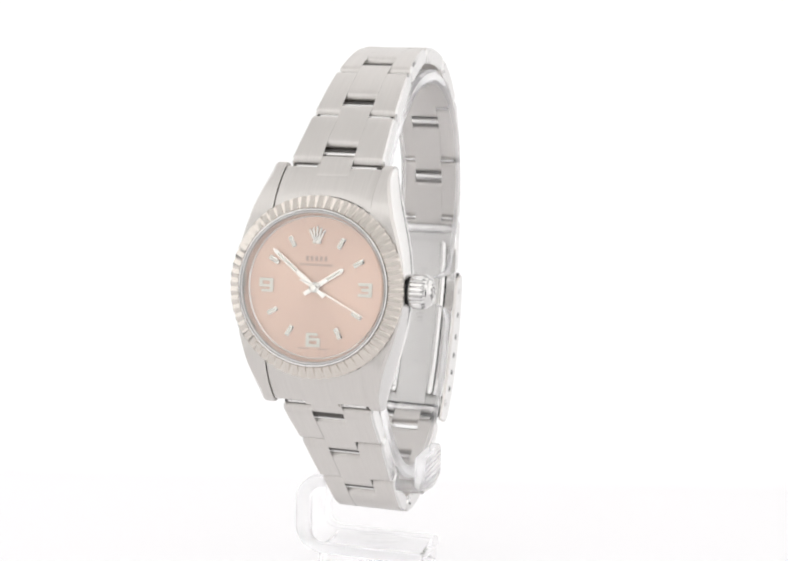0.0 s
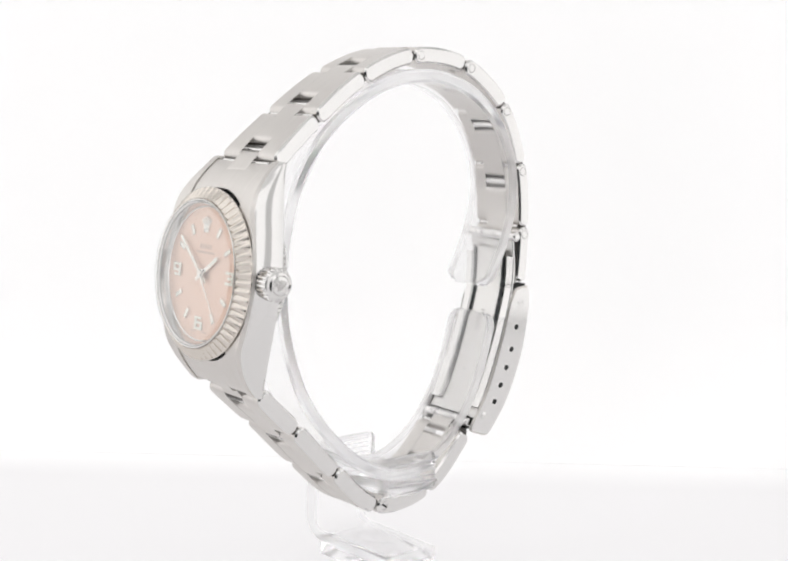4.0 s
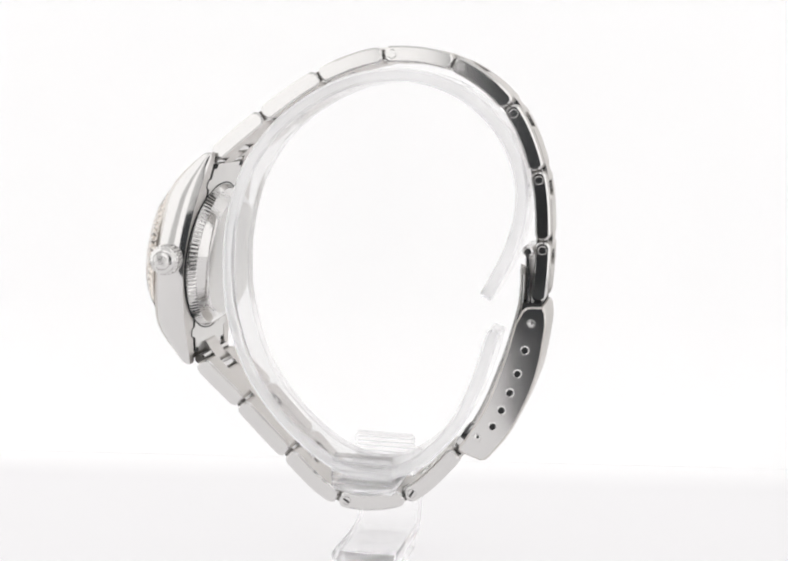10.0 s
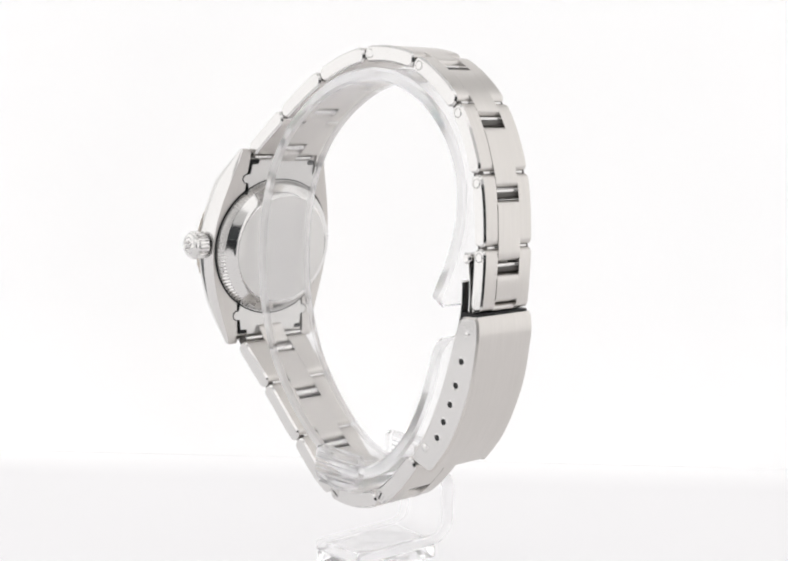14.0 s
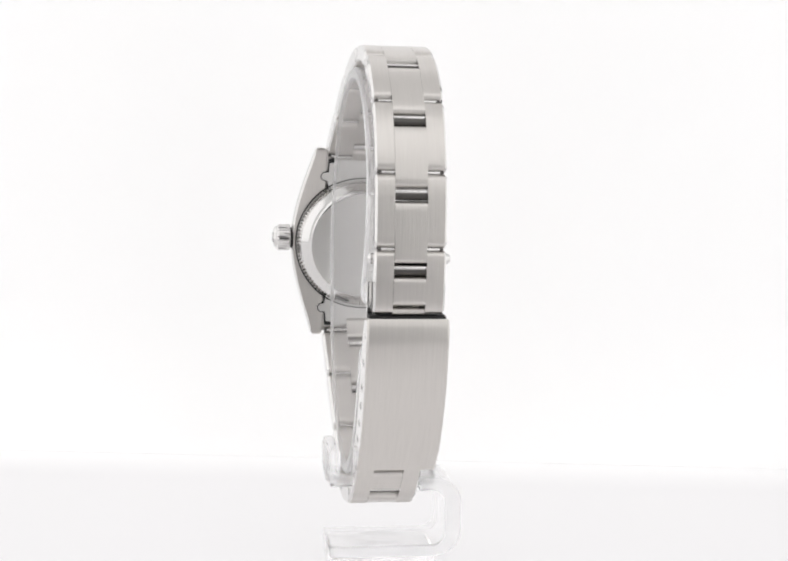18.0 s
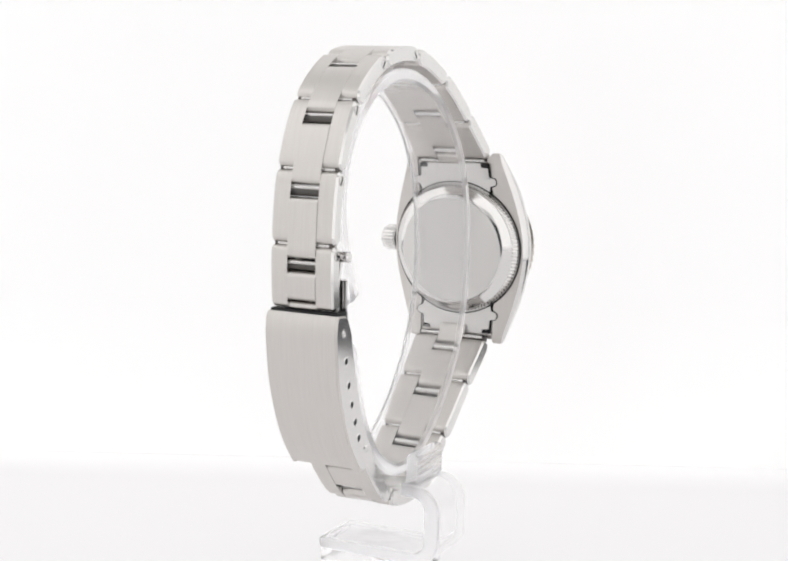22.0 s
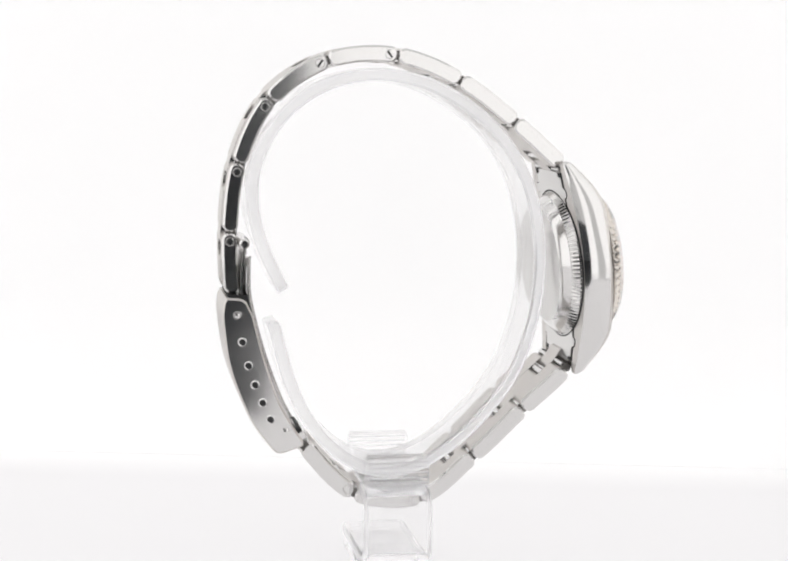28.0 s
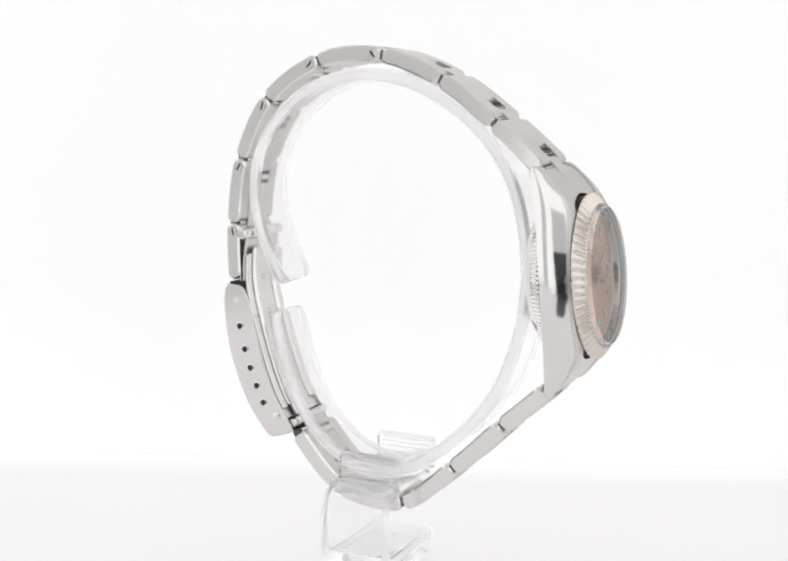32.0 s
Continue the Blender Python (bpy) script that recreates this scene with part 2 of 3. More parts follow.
def build_tent():
    cove = [(66 + 30 * math.sin(radians(a)), 30 * (1 - math.cos(radians(a)))) for a in range(10, 91, 10)]
    rise = [(96.1, 38), (96.2, 50), (96.4, 70), (97, 100), (98, 150), (99.5, 220), (101, 300), (102.5, 380), (104, 460)]
    sheet_strip("backdrop", [(66, 0)] + cove + rise, -98, 98, BACKDROP, "glowing white sheet that curves up behind the watch")
    # the floor's glow is put in; no lamp lies under it
    sheet_strip("floor", [(-86, 0), (-57, 0), (-28, 0), (0, 0), (30, 0), (65.7, 0)], -98, 98, FLOOR, "white sheet on which the stand turns, with an added glow")
    for side in (-1, 1):
        bm = bmesh.new()
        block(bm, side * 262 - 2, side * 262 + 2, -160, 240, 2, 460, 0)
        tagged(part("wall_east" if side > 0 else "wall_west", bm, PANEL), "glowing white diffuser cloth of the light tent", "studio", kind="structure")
        bm = bmesh.new()
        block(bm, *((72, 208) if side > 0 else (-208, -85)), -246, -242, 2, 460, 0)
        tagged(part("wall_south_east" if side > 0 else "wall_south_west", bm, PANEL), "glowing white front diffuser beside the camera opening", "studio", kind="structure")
        # unseen slanting panel added across the rear corner of the tent, to set its reflection
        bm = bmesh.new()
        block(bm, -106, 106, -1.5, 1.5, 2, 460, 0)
        rear = part("tone_panel_rear_east" if side > 0 else "tone_panel_rear_west", bm, GREY_PANEL if side > 0 else CORNER, None, "", pose(side * 181 * MM, 173 * MM, 0, 0, 0, 40.8 * side))
        tagged(rear, "unseen cloth added across the rear corner of the light tent to tone reflections", "studio", kind="structure")
        # unseen slanting panel added across the front corner of the tent, dimmer in reflections
        bm = bmesh.new()
        prism(bm, [(-29.5, 2), (-29.5, 460), (29.5, 460), (29.5, 2)], -2, 2, 0)
        corner = part("tone_panel_corner_east" if side > 0 else "tone_panel_corner_west", bm, CORNER, None, "", pose(side * 235 * MM, -203 * MM, 0, 0, 0, 0) @ pose(0, 0, 0, 0, 0, -32 * side) @ Matrix.Diagonal((1, 1.68, 1, 1)))
        tagged(corner, "unseen dim white cloth added across the front corner of the light tent to tone reflections", "studio", kind="structure")
    # side floors carry the same added glow
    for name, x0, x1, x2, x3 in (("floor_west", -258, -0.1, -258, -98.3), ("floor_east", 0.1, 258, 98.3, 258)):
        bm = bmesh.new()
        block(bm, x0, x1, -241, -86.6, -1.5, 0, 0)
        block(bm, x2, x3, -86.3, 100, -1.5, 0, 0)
        tagged(part(name, bm, SWEEP), "white tent floor beside the camera opening, with an added glow", "studio", kind="structure")
    # unseen dark sheet, shaped as the lens's shade on the floor
    bm = bmesh.new()
    edge = lambda side: (lambda y, z: side * (17 + 45 * (-118 - y) / 123))
    prism(bm, [(-240, 0.05), (-118, 0.05), (-118, 0.5), (-240, 0.5)], edge(-1), edge(1), 0)
    tagged(part("floor_lens_shade", bm, LENS_SHADE), "dark sheet added on the tent floor under the lens, stands for the lens's shade", "studio", kind="structure")
    bm = bmesh.new()
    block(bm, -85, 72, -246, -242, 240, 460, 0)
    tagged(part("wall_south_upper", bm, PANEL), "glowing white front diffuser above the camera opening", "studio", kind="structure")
    # unseen panel added to grey what reflects above the opening
    bm = bmesh.new()
    block(bm, -85, 72, -247, -243, 132, 239.6, 0)
    tagged(part("tone_panel_south", bm, CORNER), "unseen dim white panel added over the camera opening to tone reflections", "studio", kind="structure")
    bm = bmesh.new()
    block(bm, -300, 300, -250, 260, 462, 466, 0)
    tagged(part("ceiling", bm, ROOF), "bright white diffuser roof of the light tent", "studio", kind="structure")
    bm = bmesh.new()
    block(bm, -900, 900, -1200, 700, -40, -6, 4)
    tagged(part("table", bm, TABLE), "dark table top under the light tent", "table", kind="structure")


build_tent()

# ---- the watch ----
TILT = radians(5.84)
HEAD = pose(-0.00039, -0.03525, 0.05223, 0, 0, -0.98) @ Matrix(((1, 0, 0, 0), (0, math.sin(TILT), -math.cos(TILT), 0), (0, math.cos(TILT), math.sin(TILT), 0), (0, 0, 0, 1)))
FACE = HEAD @ pose(0, 0, 0, 0, 0, 0.69)      # the dial sits a touch askew in its case
watch = tagged(new("wrist_watch"), "steel wrist watch with salmon dial, fluted bezel and three-piece link bracelet", "watch")
UP = Track([(-33.6, 62.6), (-28.16, 68.56), (-19.85, 75.71), (-10.53, 82.22), (-0.11, 85.9), (11.2, 84.79), (20.3, 78.35), (25.15, 68.25), (26.5, 57.2), (26.0, 46.5), (24.2, 38.0)])
LOW = Track([(-33.6, 41.5), (-30.3, 34.7), (-22.98, 27.6), (-14.7, 19.5), (-5.85, 12.55), (5.35, 13.6), (13.9, 21.9), (19.2, 30.0)])
# the lower line runs the other way round, so that its outer side is to its right
THICK, MID, SHIFT, SLOT, HALF = 2.6, 2.6, 0.28, 1.8, 2.42


def width_up(l):
    return float(np.interp(l, [0, 11, 22.5, 34, 60], [7.15, 6.5, 5.95, 5.45, 5.35]))


def width_low(l):
    return float(np.interp(l, [0, 10, 21, 32, 44], [7.05, 6.6, 6.1, 5.7, 5.4]))


def pin_cap(track, l, x, slotted, parent, ang):
    """The end of a link pin, flush with the link's side; screws have a slot."""
    p, n = track.get(l)
    bm = bmesh.new()
    lathe(bm, [(0, 0.07), (0.6, 0.07), (0.7, 0.0)], 24)
    # ring darkened as the shade in the seam round the pin
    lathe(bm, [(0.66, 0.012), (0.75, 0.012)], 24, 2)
    # the slot is a black bar, coloured as its shade
    if slotted:
        block(bm, -0.6, 0.6, -0.17, 0.17, 0.0, 0.085, 0, 1)
    m = Matrix.Translation((x * MM, p.x * MM, p.y * MM)) @ pose(0, 0, 0, 0, 90 if x > 0 else -90, 0) @ pose(0, 0, 0, 0, 0, ang)
    part("link_screw" if slotted else "pin_end", bm, [POLISHED, DARK, SEAM_SHADE], parent, "slotted steel screw head" if slotted else "polished round pin end", m)


def side_link(track, l0, l1, width, pin=None, thick=THICK, skew=0.0):
    outline = track.capsule(l0, l1, thick, 0.0, 0.85)
    wide = lambda y, z: width(track.near(y, z))
    for side in (1, -1):
        bm = bmesh.new()
        if side > 0:
            prism(bm, outline, HALF + 0.01, wide, 0.3, ba=0.004, rim=1)
        else:
            prism(bm, outline, lambda y, z: -wide(y, z), -HALF - 0.01, 0.004, ba=0.3, rim=1)
        ob = part("side_link", bm, [BRUSHED, POLISHED], watch)
        ob.location.x = skew * MM
        if pin is not None:
            slotted = pin[1] == side
            pin_cap(track, pin[0], side * width(pin[0]), slotted, ob, random.uniform(-70, 70))
    return outline


def centre_link(track, l0, l1, thick=MID, half=HALF, skew=0.0):
    bm = bmesh.new()
    prism(bm, track.capsule(l0, l1, thick, 0.0, 0.6), -half, half, 0.006)
    ob = part("centre_link", bm, [BRUSHED, POLISHED], watch)
    ob.location.x = skew * MM
    return ob


def bracelet():
    gap = 0.1
    N = UP.node[1:]                   # N[0] is the joint at the case
    for i in range(8):
        a, c = N[i], N[i + 1]
        end = c - (1.0 if i == 7 else gap)
        side_link(UP, a + (0.55 if i == 0 else gap), end, width_up, ((a + 1.45), -1) if i >= 3 else None, THICK if i < 5 else 2.4)
        if i < 7:
            d = N[i + 2] - c
            centre_link(UP, a + SHIFT * (c - a) + SLOT * 0.55, c + SHIFT * d - SLOT * 0.45)
    centre_link(UP, N[0] - 2.6, N[0] + SHIFT * (N[1] - N[0]) - SLOT * 0.45, 2.2)
    centre_link(UP, N[7] + SHIFT * (N[8] - N[7]) + SLOT * 0.55, N[8] - 2.2)
    centre_link(UP, N[8] - 2.0, N[8] - 0.85, 1.7)
    M = LOW.node[1:]
    for i in range(5):
        a, c = M[i], M[i + 1]
        pin = (a + 1.45, 1) if i >= 3 else None
        side_link(LOW, a + (0.5 if i == 0 else gap), c - gap, width_low, pin, 2.75, 0.08 * i)
        if i == 4:
            centre_link(LOW, a + SHIFT * (c - a) + SLOT * 0.55, c - 2.2, skew=0.32)
            centre_link(LOW, c - 1.2, c + 1.6, skew=0.32)
        else:
            d = M[i + 2] - c
            centre_link(LOW, a + SHIFT * (c - a) + SLOT * 0.55, c + SHIFT * d - SLOT * 0.45, skew=0.08 * i)
    centre_link(LOW, M[0] - 2.6, M[0] + SHIFT * (M[1] - M[0]) - SLOT * 0.45, 2.2)
    # bars inside the joints, darkened in colour to stand for the shade there
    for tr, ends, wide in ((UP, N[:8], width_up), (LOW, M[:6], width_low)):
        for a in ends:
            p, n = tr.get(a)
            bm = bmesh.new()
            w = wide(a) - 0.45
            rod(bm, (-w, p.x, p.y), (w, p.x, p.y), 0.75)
            part("gap_shade_bar", bm, GAP_SHADE, watch)
            p = p + n * (0.55 if tr is UP else -0.55)
            bm = bmesh.new()
            rod(bm, (0.5 - w, p.x, p.y), (w - 0.5, p.x, p.y), 0.28)
            part("link_pin", bm, POLISHED, watch)
            p = p - n * (1.25 if tr is UP else -1.25)
            bm = bmesh.new()
            rod(bm, (0.5 - w, p.x, p.y), (w - 0.5, p.x, p.y), 0.34)
            part("link_pin", bm, POLISHED, watch)
    # the cross pins that show in the slots, on a bar whose dark colour is slot shade
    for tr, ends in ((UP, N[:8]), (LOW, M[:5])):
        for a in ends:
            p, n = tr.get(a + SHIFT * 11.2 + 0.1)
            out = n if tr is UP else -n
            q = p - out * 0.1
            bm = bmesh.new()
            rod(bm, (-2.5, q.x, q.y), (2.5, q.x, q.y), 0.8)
            part("gap_shade_bar", bm, GAP_SHADE, watch)
            along = Vector((n.y, -n.x)) * (-0.5 if tr is UP else 0.5)
            q = p + out * 0.45 + along
            bm = bmesh.new()
            rod(bm, (-2.5, q.x, q.y), (2.5, q.x, q.y), 0.32)
            part("link_pin", bm, POLISHED, watch)
            p = p - out * 0.68
            bm = bmesh.new()
            rod(bm, (-2.5, p.x, p.y), (2.5, p.x, p.y), 0.6)
            part("link_pin", bm, POLISHED, watch)


def smooth(points, n=28):
    t = Track(points, 0)
    return [t.get(t.ls[-1] * i / n)[0] for i in range(n + 1)]


def clasp():
    outer = smooth([(27.35, 46.8), (27.7, 46.2), (27.9, 45.0), (27.85, 42.5), (26.55, 34.9), (23.15, 26.6), (18.75, 20.7)])
    inner = smooth([(23.6, 46.6), (23.4, 45.9), (23.1, 44.6), (22.65, 42.5), (21.0, 36.5), (18.2, 28.9), (14.1, 22.3)])
    W = 6.2
    bm = bmesh.new()
    keep = list(zip(outer, inner))[:-1]
    plate = [o for o, i in keep] + [o + (i - o).normalized() * 0.75 for o, i in reversed(keep)]
    prism(bm, [tuple(p) for p in plate], -W + 0.3, W - 0.3, 0.01)
    # side walls, rounded at the upper inner corner
    foot_out, foot_in = outer[-1], inner[-1]
    side_out, side_in = (outer[-3] - foot_out).normalized(), (inner[-3] - foot_in).normalized()
    across = (foot_in - foot_out).normalized()
    lower = [foot_out + side_out * 1.3, foot_out + side_out * 0.6 + across * 0.1, foot_out + side_out * 0.15 + across * 0.5, foot_out + across * 1.2,
             foot_in - across * 0.9, foot_in - across * 0.35 + side_in * 0.12, foot_in + side_in * 0.9]
    wall = [tuple(p) for p in outer[:-2]] + [tuple(p) for p in lower] + [tuple(p) for p in reversed(inner[3:-2])]
    wall += [tuple(inner[0].lerp(outer[0], k) + Vector((0.0, -d))) for k, d in ((0.03, 1.3), (0.12, 0.6), (0.28, 0.15), (0.45, 0.0))]
    for s in (1, -1):
        lo, hi = (W - 0.38, W + 0.02) if s > 0 else (-W - 0.02, -W + 0.38)
        prism(bm, wall, lo, hi, 0.3 if s > 0 else 0.05, 1, 0, ba=0.05 if s > 0 else 0.3, rim=0)
    cover = part("clasp_cover", bm, [BRUSHED, POLISHED], watch, "brushed steel clasp cover with polished pierced sides")
    cover.location = (0.0, -0.25 * MM, 0.0)
    holes = [(24.73, 39.66), (23.70, 35.77), (22.60, 32.6), (21.35, 29.62), (20.02, 26.83)]
    for s in (1, -1):
        for y, z in holes:
            bm = bmesh.new()
            lathe(bm, [(0.5, -0.02), (0.52, 0.05), (0.62, 0.07), (0.74, -0.01)], 24)
            # black disc in place of the shade inside the hole
            lathe(bm, [(0, 0.015), (0.52, 0.015)], 24, 1)
            part("adjustment_hole", bm, [POLISHED, DARK], cover, "round hole in the clasp side", frame_of(s * (W + 0.03), y, z, s))
        for y, z, r in ((25.55, 44.0, 0.55), (17.45, 24.7, 0.75)):
            bm = bmesh.new()
            lathe(bm, [(0, 0.28), (r * 0.5, 0.24), (r * 0.9, 0.1), (r, -0.05)] if r > 0.6 else [(0, 0.04), (0.3, 0.02), (0.36, 0.0), (0.45, 0.07), (0.6, 0.07), (0.7, -0.01)], 24)
            part("rivet", bm, POLISHED, cover, "polished rivet", frame_of(s * (W + 0.02), y, z, s))
    # solid black block put where the cover's inside lies in shade
    bm = bmesh.new()
    block(bm, -5.75, 5.75, 23.9, 27.0, 44.6, 47.2, 0.1)
    part("clasp_shade_block", bm, DARK, cover, "black block that stands for the shade under the clasp cover")
    # folding blades inside the clasp
    blade = smooth([(23.95, 52.9), (23.85, 47.0), (22.6, 41.3), (20.6, 34.8), (17.95, 28.2), (15.4, 24.2)])
    poly = [tuple(p) for p in blade] + [(p.x - 0.55, p.y + 0.12) for p in reversed(blade)]
    bm = bmesh.new()
    prism(bm, poly, -2.75, 2.75, 0.06, 1, 0)
    part("clasp_blade", bm, [SATIN, POLISHED], watch, "flat folding blade of the clasp").location.x = 0.08 * MM
    # stamped marks along the blade, worn past reading
    line = Track([tuple(p) for p in blade], 0)
    for l, half in [(11.0 + 0.7 * k, (0.5, 0.62, 0.45, 0.56)[k % 4]) for k in range(6)] + [(4.8, 0.6), (5.4, 0.4), (22.0, 0.5)]:
        pa, na = line.get(l)
        pb, nb = line.get(l + 0.3)
        inner = 0.62 if na.x < 0 else -0.62
        bm = bmesh.new()
        prism(bm, [tuple(pa + na * inner * k) for k in (0.8, 1)] + [tuple(pb + nb * inner * k) for k in (1, 0.8)], -half, half, 0)
        part("stamped_mark", bm, STAMP, watch)
    liner = [(p.x + 0.75, p.y) for p in blade[6:]] + [(p.x + 0.3, p.y + 0.1) for p in reversed(blade[6:])]
    bm = bmesh.new()
    prism(bm, liner, -5.75, 5.75, 0.05, 1, 0)
    part("clasp_blade", bm, [SATIN, POLISHED], watch, "broad lower blade of the clasp").location.x = 0.08 * MM
    for s in (1, -1):
        for xa, xb, first, high, soft in ((2.82, 3.85, 0, 1.0, 0.42), (4.05, 5.79, 1, 0.5, 0.1)):      # a rounded rib, then the flat flange
            bm = bmesh.new()
            run = blade[first:-2]
            q = [(p.x - 0.1, p.y) for p in run] + [(p.x - high, p.y + high * 0.4) for p in reversed(run)]
            prism(bm, q, min(s * xa, s * xb), max(s * xa, s * xb), soft, 1, 1)
            part("clasp_rail", bm, [SATIN, POLISHED], watch).location.x = 0.08 * MM
    bm = bmesh.new()
    rod(bm, (-6.45, 24.3, 55.5), (5.9, 24.3, 55.5), 0.85, 20, 0, 0.3)
    hinge = part("clasp_hinge", bm, POLISHED, watch, "polished hinge barrel of the clasp")
    for x0, x1 in ((-3.9, -1.6), (-1.5, 1.5), (1.6, 3.9)):
        bm = bmesh.new()
        rod(bm, (x0, 24.2, 55.4), (x1, 24.2, 55.4), 1.0)
        part("knuckle", bm, POLISHED, hinge)
    # thin upper blade, from the hinge into the cover
    upper = smooth([(24.25, 55.2), (24.75, 51.0), (24.75, 47.5), (24.3, 43.0)], 12)
    bm = bmesh.new()
    prism(bm, [tuple(p) for p in upper] + [(p.x - 0.45, p.y) for p in reversed(upper)], -5.0, 5.0, 0.08, 1, 0)
    part("clasp_blade", bm, [SATIN, POLISHED], watch, "thin upper blade of the clasp").location.x = 0.08 * MM
    bm = bmesh.new()
    rod(bm, (-5.5, 14.5, 23.7), (5.5, 14.5, 23.7), 0.7)
    hinge = part("clasp_hinge", bm, POLISHED, watch)
    for x0, x1 in ((-4.6, -2.2), (-1.9, 1.9), (2.2, 4.6)):
        bm = bmesh.new()
        rod(bm, (x0, 14.5, 23.7), (x1, 14.5, 23.7), 0.86)
        part("knuckle", bm, POLISHED, hinge)
    # second black block, for the shade beside the hinge
    bm = bmesh.new()
    block(bm, -4.8, 4.8, 14.6, 15.6, 22.3, 24.6, 0.1)
    part("clasp_shade_block", bm, DARK, cover, "black block that stands for the shade beside the clasp hinge")
    bm = bmesh.new()
    block(bm, -4.9, 4.9, 25.05, 25.35, 45.4, 49.6, 0.08)
    part("clasp_spring_bar", bm, SATIN, watch)


def case_top(u):
    a = abs(u)
    end = 17.9 if u > 0 else 17.6
    k = max(0.0, (a - 9.6) / (end - 9.6))
    return 0.2 - 5.2 * k ** 1.75


def case_low(u):
    return -4.75 - 1.5 * (abs(u) / 17.7) ** 2


def case_wide(u):
    return float(np.interp(abs(u), [0, 2, 5, 8, 11, 14, 16.5, 18.8], [13.4, 13.36, 12.96, 12.3, 11.45, 10.5, 9.7, 9.15]))


def case_body():
    """Middle case with four lugs: two flanks from lug tip to lug tip, and the drum between them."""
    bm = bmesh.new()
    for s in (1, -1):
        us = [-17.6, -17.5, -17.35, -17.15] + [-16.9 + 34.1 * i / 56 for i in range(57)] + [17.45, 17.65, 17.8, 17.9]
        rings = []
        for u in us:
            t, l, w = case_top(u), case_low(u), case_wide(u)
            e = min(u + 17.62, 17.92 - u)
            k = 1.0 if e > 0.6 else 0.55 + 0.45 * math.sqrt(max(0, 1 - (1 - e / 0.6) ** 2))
            h = max(t - l, 0.5)
            i = 7.35
            b = min(1.0, h / 3.0)          # the flank is a rounded barrel, which leans in towards the dial near the lugs
            far = min(1.0, abs(u) / 10)
            kc, up, down = 0.37 - 0.05 * far, 0.58 + 0.62 * far, 0.42
            bulge = lambda k2: b * (up * ((k2 - kc) / (1 - kc)) ** 2 if k2 > kc else down * ((kc - k2) / kc) ** 2)
            sec = [(i, l)] + [(w - bulge(k2), l + k2 * h) for k2 in (0.0, 0.1, 0.2, 0.31, 0.42, 0.53, 0.65, 0.77, 0.89, 1.0)]
            sec += [(i, t + 0.02)]
            cx, cn = (i + w) / 2, l + 0.3 * h
            rings.append([bm.verts.new((s * (cx + (x - cx) * k), u, cn + (n - cn) * k)) for x, n in sec])
        for p, q in zip(rings, rings[1:]):
            for j in range(12):
                f = bm.faces.new((p[j], p[(j + 1) % 12], q[(j + 1) % 12], q[j]))
                f.material_index = 0 if j in (0, 9, 10, 11) else 1
        for r in (rings[0], rings[-1]):
            bm.faces.new(r)
    ledge = lambda k, i: (-0.42 if k in (3, 4) and abs(math.cos(2 * math.pi * i / 96)) > 0.84 else 0, 0)
    lathe(bm, [(0, -4.8), (12.0, -4.8), (12.5, -4.5), (13.1, -2.9), (13.05, -0.5), (9, -0.2)], 96, 0, ledge)
    case = part("case", bm, [BRUSHED, POLISHED], watch, "steel case with brushed lugs and polished flanks", HEAD)
    # tube behind the winding crown
    bm = bmesh.new()
    rod(bm, (12.8, 0.3, -2.3), (14.2, 0.3, -2.3), 1.9)
    part("crown_tube", bm, DARK, case)
    return case


